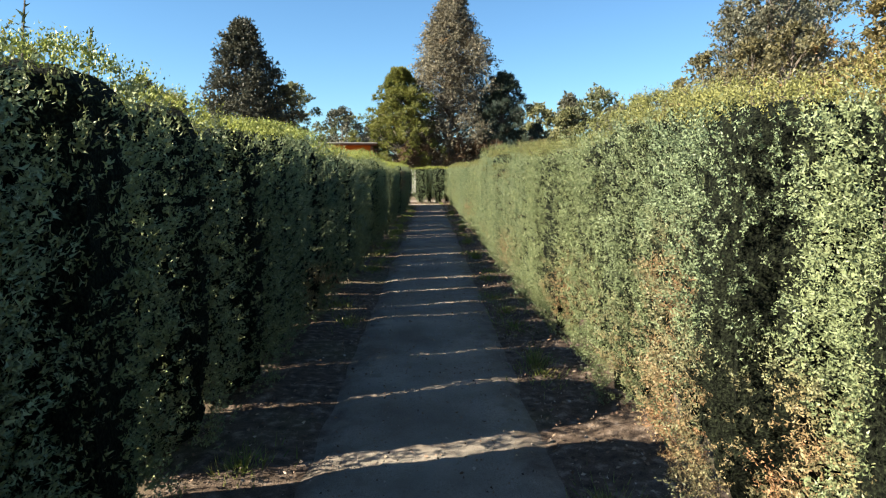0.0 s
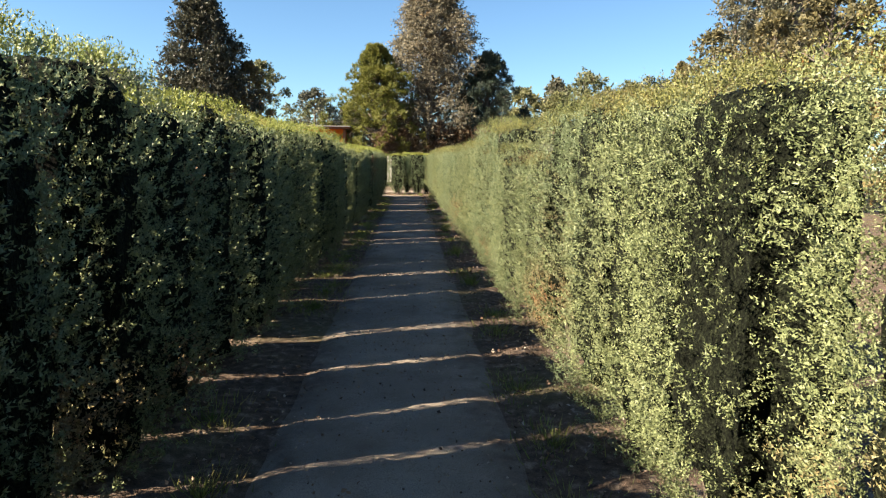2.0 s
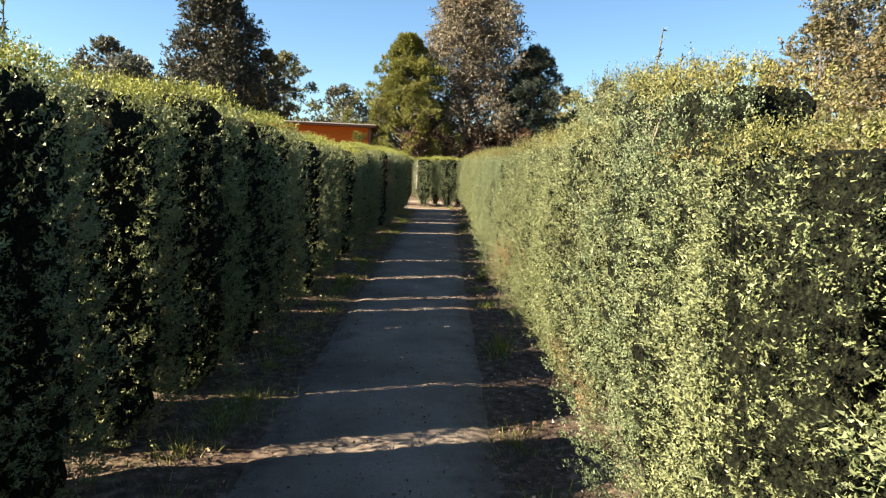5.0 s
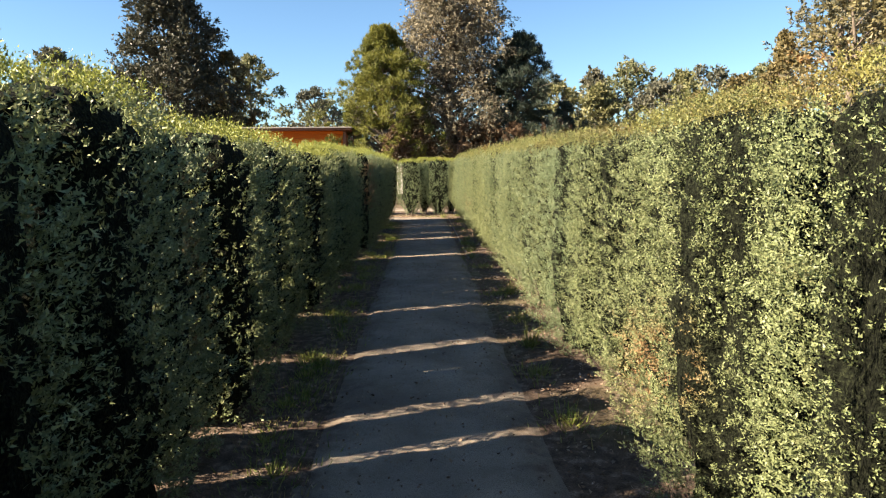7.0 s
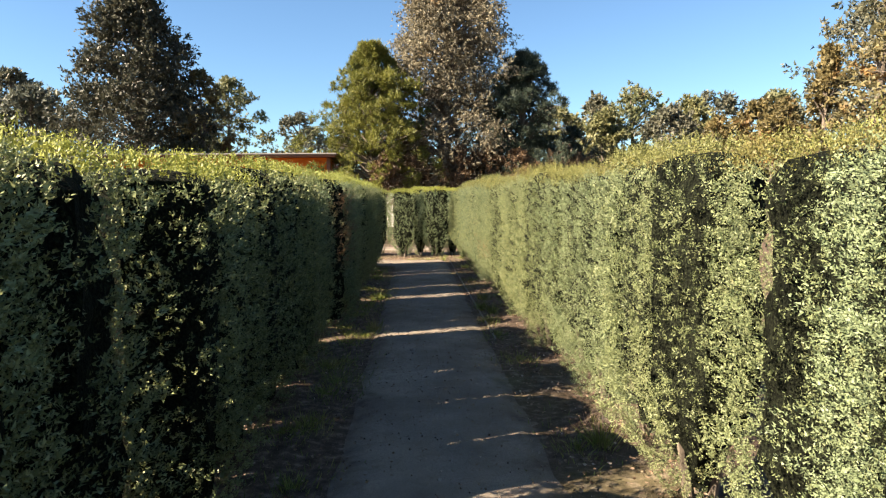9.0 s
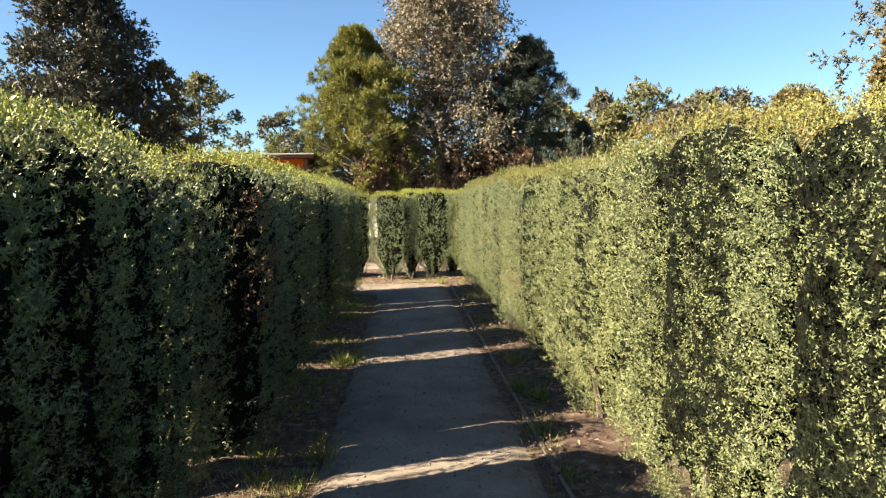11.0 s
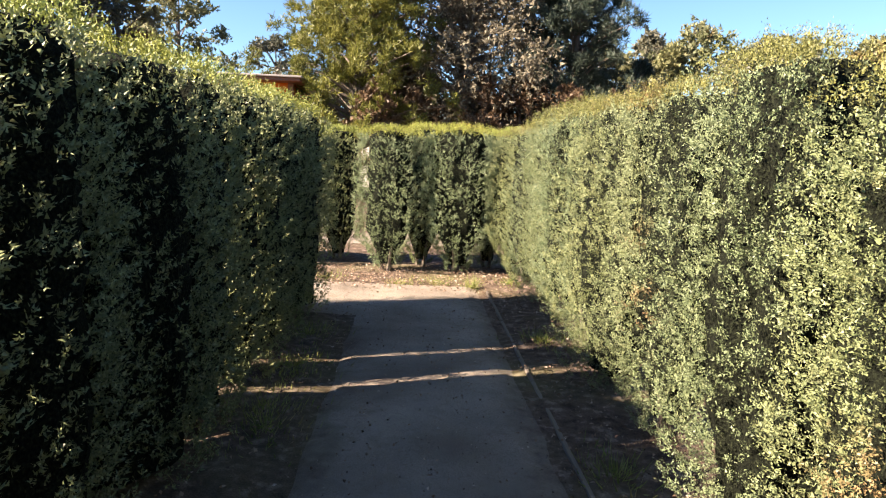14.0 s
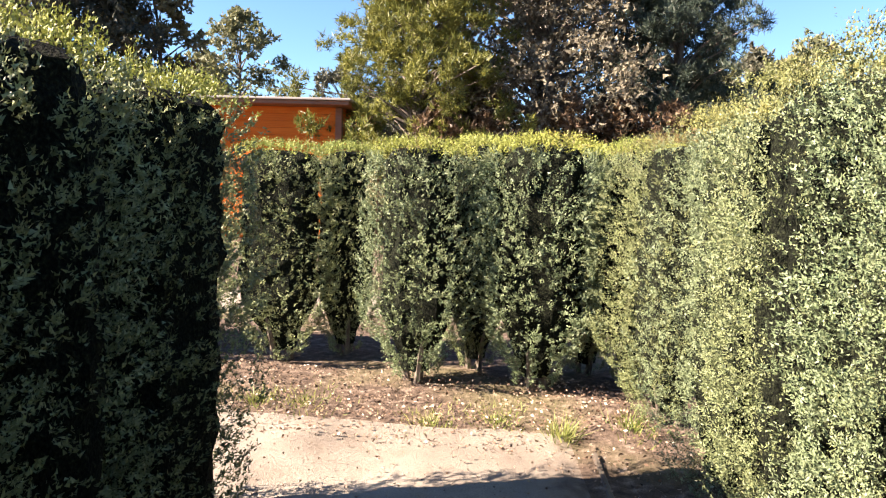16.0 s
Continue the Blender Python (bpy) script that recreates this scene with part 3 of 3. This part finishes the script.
def tree(name, label, x, y, height, radius, shape, leaf, bark, seed, clumps=150, per=130, size=0.12, first=0.12, category="tree", droop=0.0, needles=False):
    """A tapered trunk, limbs that reach the clumps, and a crown of many small leaves in clumps. shape: crown radius (0..1) over its height."""
    rng = np.random.default_rng(seed)
    root = empty(name, pose(x, y, -0.02, 0, 0, seed * 47 % 360))
    bm = bmesh.new()
    top = Vector((rng.normal(0, 0.2), rng.normal(0, 0.2), height * 0.97))
    bend = Vector((rng.normal(0, 0.15), rng.normal(0, 0.15), 0))
    axis = [Vector((0, 0, 0)), top * 0.3 + bend, top * 0.65 - bend * 0.5, top]
    tr = 0.022 * height
    tube(bm, axis, [tr, tr * 0.75, tr * 0.4, 0.02], 9)
    part("trunk", bm, bark, root)
    limbs = bmesh.new()
    centres, sizes = [], []
    for i in range(clumps):
        u = first + (1 - first) * rng.random() ** 0.85
        rmax = radius * shape(u)
        a = rng.uniform(0, 6.283)
        rough = (1.1, 2.4) if needles else (0.6, 1.4)
        rmax *= 0.95 + rough[0] * noise.noise((math.cos(a) * rough[1], math.sin(a) * rough[1], u * 7 + seed * 3.1))
        rho = rmax * (0.25 + 0.75 * rng.random() ** 0.45) * rng.uniform(0.8, 1.12)
        foot = top * max(0.04, u - 0.10 + droop * 0.1)
        c = Vector((top.x * u + math.cos(a) * rho, top.y * u + math.sin(a) * rho, height * u - droop * rho * 0.3))
        centres.append(c)
        sizes.append((0.16 + 0.13 * rng.random()) * radius * (0.55 + 0.45 * shape(u)) * (0.62 if needles else 1.0))
        if i % 3 == 0:
            tube(limbs, [foot, foot.lerp(c, 0.55) + Vector((0, 0, 0.08 * rho)), c], [0.012 * height * (1.05 - u) + 0.012, 0.02, 0.008], 5)
    part("branchwork", limbs, BARK, root)
    cen = np.array([tuple(c) for c in centres])
    sz = np.array(sizes)
    if needles:
        # each clump is a handful of upright tufts, each tuft a burst of needles
        burst = 13
        g = rng.normal(size=(clumps, burst, 3))
        g /= np.linalg.norm(g, axis=2, keepdims=True)
        mid = (cen[:, None] + g * sz[:, None, None] * np.array([0.95, 0.95, 0.75]) * rng.random((clumps, burst, 1)) ** 0.4).reshape(-1, 3)
        each = max(6, per // burst)
        n = len(mid) * each
        spread = rng.normal(0, 0.55, (n, 3)) + (g.reshape(-1, 3) * 0.45 + np.array([0, 0, 0.55])).repeat(each, axis=0)
        long = rng.uniform(0.8, 1.5, n) * size
        me = needles_mesh("crown", mid.repeat(each, axis=0) + rng.normal(0, 0.04, (n, 3)), spread, long, long * 0.075, rng)
    else:
        # sprays of leaves along twigs that leave each clump
        twigs = max(4, per // 9)
        g = rng.normal(size=(clumps, twigs, 3))
        g /= np.linalg.norm(g, axis=2, keepdims=True)
        g = g * np.array([1, 1, 0.8]) - np.array([0, 0, droop * 1.3])
        at = rng.random((clumps, twigs, 9, 1)) * 0.75 + 0.3
        pts = (cen[:, None, None] + g[:, :, None] * at * sz[:, None, None, None]).reshape(-1, 3)
        n = len(pts)
        way = rng.normal(0, 0.7, (n, 3)) + g.repeat(9, axis=1).reshape(-1, 3) * 0.5 + np.array([0, 0, 0.25 - droop])
        me = needles_mesh("crown", pts + rng.normal(0, 0.03, (n, 3)), way, rng.uniform(0.8, 1.5, n) * size, rng.uniform(0.26, 0.44, n) * size, rng)
    part("crown", me, leaf, root)
    return tagged(root, label, category)


def oak_shape(u):
    return max(0.12, 0.75 + 0.6 * u if u < 0.4 else 1.0 - 0.88 * ((u - 0.4) / 0.6) ** 1.4)


def dome(u):
    return max(0.12, math.sqrt(max(0.0, 1 - (2 * u - 0.95) ** 2)))


def pine_shape(u):
    return max(0.14, 0.85 + 0.5 * u if u < 0.3 else 1.0 - 0.86 * ((u - 0.3) / 0.7) ** 1.7)


def birch_shape(u):
    return max(0.08, 0.95 if u < 0.55 else 0.95 * (1 - ((u - 0.55) / 0.46) ** 1.25)) * min(1, 0.8 + u)


tree("pine_tree", "bushy yellow-green pine behind the end hedge", -2.0, 43.0, 8.4, 2.75, pine_shape, PINE_LEAF, BARK, 3, 520, 300, 0.135, 0.2, needles=True)
tree("birch_tree", "tall birch with dry grey-brown leaves among pines", 1.5, 45.5, 14.6, 3.5, birch_shape, BIRCH_LEAF, BIRCH_BARK, 4, 900, 160, 0.105, 0.12, droop=0.3)
tree("dark_pine_tree", "dark blue-green pine beside the birch", 4.8, 45.0, 8.3, 2.6, pine_shape, DARK_PINE_LEAF, BARK, 6, 440, 250, 0.145, 0.2, needles=True)
tree("dark_pine_tree", "small dark pine at the foot of a larger one", 7.6, 45.5, 5.0, 1.4, pine_shape, DARK_PINE_LEAF, BARK, 7, 150, 90, 0.18, 0.04, needles=True)
for i, (x, y, h, r) in enumerate([(-1.3, 42.0, 3.5, 0.9), (0.2, 43.4, 4.0, 1.2), (1.9, 42.6, 3.8, 1.1), (3.2, 43.6, 4.1, 1.2), (4.6, 42.8, 3.7, 1.1), (6.2, 43.6, 3.9, 1.2), (-0.5, 44.6, 4.2, 1.2), (7.6, 44.2, 3.6, 1.1)]):
    tree("dry_sapling", "slender sapling with reddish-brown dry leaves under the pines", x, y, h, r, dome, DRY_LEAF, BARK, 50 + i, 60, 70, 0.10, 0.5, "sapling")
tree("dark_conifer_tree", "large dark conifer with a ragged outline beyond the hedge", -12.1, 43.7, 11.4, 3.3, oak_shape, CONIFER_LEAF, BARK, 8, 460, 150, 0.13, 0.06)
tree("oak_tree", "small red-brown oak beside the large dark one", -9.9, 44.8, 7.4, 1.7, dome, RUST_LEAF, BARK, 9, 90, 100, 0.15, 0.06)
tree("oak_tree", "olive oak far behind the wooden cabin", -11.7, 54.8, 9.0, 2.6, dome, OLIVE_LEAF, BARK, 10, 110, 110, 0.15)
tree("oak_tree", "low grey-green oak far behind the wooden cabin", -8.2, 60.0, 7.6, 2.4, dome, OAK_LEAF, BARK, 12, 90, 110, 0.15)
for i, (x, y, h, r, leaf) in enumerate([(9.5, 58, 7.6, 2.6, OLIVE_LEAF), (12.6, 60, 8.8, 3.0, OAK_LEAF), (15.8, 60, 9.6, 3.4, OLIVE_LEAF), (19, 58, 8.4, 3.0, OLIVE_LEAF), (22.5, 62, 9.4, 3.6, OAK_LEAF), (11.2, 52, 6.6, 2.4, OLIVE_LEAF), (15.0, 53, 7.0, 2.6, OAK_LEAF), (26.5, 60, 9, 4, OLIVE_LEAF),
                                         (23.5, 46, 13, 3.2, OAK_LEAF), (28, 48, 14, 4.2, OAK_LEAF), (25.5, 43, 14.5, 4.0, OAK_LEAF), (30, 40, 12, 4.0, RUST_LEAF), (18, 47, 6.4, 2.0, RUST_LEAF), (21, 50, 7.0, 2.4, RUST_LEAF),
                                         (-23, 52, 9, 3.0, OAK_LEAF), (-31, 50, 11, 4.0, OLIVE_LEAF), (-18.5, 46, 7.2, 2.2, OAK_LEAF), (-5.5, 66, 7, 2.6, OAK_LEAF), (-9.5, 72, 8, 3, OLIVE_LEAF), (-15.5, 60, 8.0, 2.8, OAK_LEAF)]):
    label = "rust-brown oak standing behind the sunlit hedge" if leaf == RUST_LEAF else "distant olive-brown tree beyond the hedges"
    tree("oak_tree", label, x, y, h, r, (dome, oak_shape)[i % 2], leaf, BARK, 20 + i, 150, 63, 0.20, 0.04)

for i, (x, y, h, r) in enumerate([(12.6, 14, 6.4, 2.1), (13.4, 18.5, 6.8, 2.2), (12.4, 22.5, 6.5, 2.2), (13.6, 26.5, 7.0, 2.3), (13.2, 30.5, 6.9, 2.2), (13.4, 35.4, 6.5, 0.9), (14.4, 40, 4.6, 1.6), (14.2, 44, 5.2, 1.8)]):
    tree("oak_tree", "small rust-brown oak in a row beyond the sunlit hedge", x, y, h, r, (dome, oak_shape)[i % 2], RUST_LEAF, BARK, 80 + i, 110, 72, 0.13, 0.08)
for i, (x, y, h, r) in enumerate([(14.4, 27.5, 12.0, 2.0), (17.6, 38.5, 11.5, 2.6), (18.0, 33, 12.5, 2.4)]):
    tree("oak_tree", "tall grey-brown oak with thinning leaves beyond the sunlit hedge", x, y, h, r, oak_shape, OAK_LEAF, BARK, 95 + i, 170, 80, 0.13, 0.15)

# ---- cabin ----


def cabin(x0, x1, y0, y1, wall_h):
    """Board-clad walls with corner posts, a fascia and a flat felt roof that juts out."""
    root = empty("cabin", pose(x0, y0, 0))
    w, d = x1 - x0, y1 - y0
    bm = bmesh.new()
    box(bm, 0.03, w - 0.03, 0.03, d, -0.05, wall_h)
    wall = part("wall", bm, FASCIA, root)
    rows = 19
    step = wall_h / rows
    front, side = bmesh.new(), bmesh.new()
    box(front, 0.12, w - 0.12, -0.012, 0.035, 0.002, step - 0.002, 0.004)
    box(side, w - 0.035, w + 0.012, 0.12, d - 0.1, 0.002, step - 0.002, 0.004)
    first = [part("board", front, ORANGE_WOOD, wall), part("board", side, ORANGE_WOOD, wall)]
    for k in range(1, rows):
        for ob in first:
            b = new("board", ob.data)
            b.parent = wall
            b.location = (0, 0, k * step)
    for cx in (0.06, w - 0.06):
        bm = bmesh.new()
        box(bm, cx - 0.08, cx + 0.08, -0.03, 0.13, -0.04, wall_h - 0.005, 0.01)
        part("corner_post", bm, FASCIA, root, "dark brown corner post")
    bm = bmesh.new()
    box(bm, -0.45, w + 0.30, -0.50, d + 0.4, wall_h + 0.004, wall_h + 0.10, 0.01)
    part("fascia", bm, FASCIA, root, "dark brown eaves board")
    bm = bmesh.new()
    box(bm, -0.50, w + 0.35, -0.56, d + 0.45, wall_h + 0.104, wall_h + 0.16, 0.012)
    part("roof", bm, ROOF_FELT, root, "pale grey-brown flat roof edge")
    bm = bmesh.new()
    box(bm, w + 0.02, w + 0.85, 0.5, 2.4, -0.05, 2.55, 0.01)
    lean = part("lean_to", bm, FASCIA, root, "low dark brown lean-to at the cabin's end")
    bm = bmesh.new()
    box(bm, w + 0.02, w + 0.93, 0.4, 2.5, 2.555, 2.62, 0.01)
    part("lean_to_roof", bm, ROOF_FELT, lean)
    tagged(root, "orange-stained wooden cabin with a flat roof behind the hedges", "cabin")


cabin(-13.0, -3.72, 41.9, 46.0, 3.3)


def garden_wall(x0, x1, y, h):
    root = empty("garden_wall", pose(x0, y, 0))
    bm = bmesh.new()
    box(bm, 0, x1 - x0, 0, 0.25, -0.05, h, 0.01)
    part("wall_body", bm, PALE_WALL, root)
    bm = bmesh.new()
    box(bm, -0.03, x1 - x0 + 0.03, -0.04, 0.29, h + 0.003, h + 0.07, 0.012)
    part("coping", bm, ROOF_FELT, root)
    tagged(root, "pale rendered low wall glimpsed between trees", "wall")


garden_wall(-2.9, 12.0, 50.0, 2.8)

# ---- path edging, grass, litter ----


def path_edging(x, y0, y1):
    """Short boards on edge, set one after another along the path."""
    root = empty("path_edging", pose(x, y0, 0))
    rng = random.Random(4)
    y = 0.0
    while y < y1 - y0:
        ln = min(1.5, y1 - y0 - y)
        bm = bmesh.new()
        box(bm, -0.012, 0.012, y + 0.006, y + ln - 0.006, -0.06, 0.022 + rng.uniform(-0.010, 0.006), 0.004)
        part("edging_board", bm, EDGING, root)
        y += ln
    tagged(root, "weathered low wooden edging along the gravel path", "edging")


path_edging(0.69, 21.0, 29.7)


def tuft_blades(rng, x, y, blades, tall, spread):
    """Base points, directions and lengths of one tuft's blades."""
    r = np.abs(rng.normal(0, spread, blades))
    a = rng.uniform(0, 6.283, blades)
    base = np.stack([x + np.cos(a) * r, y + np.sin(a) * r * 1.6, np.full(blades, ground_height(x, y) - 0.01)], axis=1)
    way = np.stack([np.cos(a) * 0.5, np.sin(a) * 0.5, np.full(blades, 1.0)], axis=1) + rng.normal(0, 0.35, (blades, 3))
    way[:, 2] = np.abs(way[:, 2]) * 0.9 + 0.15
    return base, way, rng.uniform(0.4, 1.0, blades) * tall


SPOTS = [(0.78, 4.49, 1), (-0.9, 2.91, 0), (-0.95, 6.6, 2), (-0.77, 5.87, 0), (0.76, 5.62, 2), (0.77, 6.32, 0), (-0.8, 14.95, 2), (-0.92, 10.9, 0), (-0.88, 14.25, 2), (-0.83, 15.67, 0),
         (-0.94, 11.4, 2), (0.79, 12.9, 1), (0.72, 11.14, 2), (-0.91, 15.76, 2), (0.80, 15.94, 1), (-0.62, 21.7, 1), (-0.63, 24.08, 0), (0.74, 22.91, 1), (0.73, 21.93, 0), (0.74, 21.27, 2),
         (-0.72, 23.95, 1), (-0.48, 24.81, 2), (-1.37, 30.17, 0), (-0.24, 30.01, 2), (0.54, 29.9, 1), (-1.07, 30.2, 2), (0.17, 30.12, 2), (0.98, 30.07, 0), (-0.86, 17.2, 2), (-0.85, 18.6, 0),
         (-0.8, 9.2, 2), (0.8, 8.4, 0), (-0.86, 12.2, 2), (-0.7, 21.3, 2), (-0.9, 20.0, 0), (0.8, 18.1, 2), (0.78, 14.4, 0)]
rng = np.random.default_rng(70)
SPOTS += [(-0.86 + rng.normal(0, 0.07), y + rng.normal(0, 0.2), 2) for y in np.linspace(9.5, 28.0, 34)]
SPOTS += [(0.80 + rng.normal(0, 0.06), y + rng.normal(0, 0.4), int(rng.integers(0, 3))) for y in np.linspace(3.0, 28.0, 14)]
KINDS = [(170, 0.10, 0.10), (120, 0.20, 0.05), (240, 0.07, 0.15)]
sets = [tuft_blades(rng, x, y, *KINDS[v]) for x, y, v in SPOTS]
blade = np.concatenate([q[2] for q in sets])
me = needles_mesh("grass", np.concatenate([q[0] for q in sets]), np.concatenate([q[1] for q in sets]), blade, np.full(len(blade), 0.0032), rng)
tagged(part("grass", me, GRASS), "green and straw-yellow grass tufts along the path edges", "grass", "", "stuff")


def scatter(name, label, category, count, zones, material, lo, hi, flat, ratio, seed):
    """Fallen bits lying about in zones (x0, x1, y0, y1, share)."""
    rng = np.random.default_rng(seed)
    share = np.array([z[4] for z in zones])
    pick = rng.choice(len(zones), size=count, p=share / share.sum())
    z = np.array([q[:4] for q in zones])[pick]
    x, y = z[:, 0] + (z[:, 1] - z[:, 0]) * rng.random(count), z[:, 2] + (z[:, 3] - z[:, 2]) * rng.random(count)
    h = np.array([ground_height(a, b) for a, b in zip(x, y)])
    base = np.stack([x, y, h + 0.014 + rng.random(count) * 0.012], axis=1)
    way = rng.normal(size=(count, 3)) * np.array([1, 1, flat])
    ln = rng.uniform(lo, hi, count)
    me = leaves_mesh(name, base, way, ln, ln * ratio * rng.uniform(0.7, 1.3, count), rng, 0.5)
    tagged(part(name, me, material), label, category, "", "stuff")


scatter("leaf_litter", "dry brown leaves and twigs fallen under the hedges", "leaf litter", 15000,
        [(0.62, 1.25, -1, 30.3, 4.0), (-1.25, -0.62, -1, 29, 1.6), (-0.6, 0.6, -1, 29.5, 0.6), (-2.6, 1.0, 30.0, 31.0, 1.7), (-1.4, 0.7, 29.6, 30.1, 0.35)], LITTER, 0.010, 0.032, 0.3, 0.28, 90)
scatter("pebble_grit", "small pale and dark stones on the gravel path", "gravel", 7000, [(-0.66, 0.66, -1, 29.7, 6), (-2.5, -0.66, 28.8, 29.8, 0.4)], LITTER, 0.006, 0.018, 0.6, 0.45, 91)
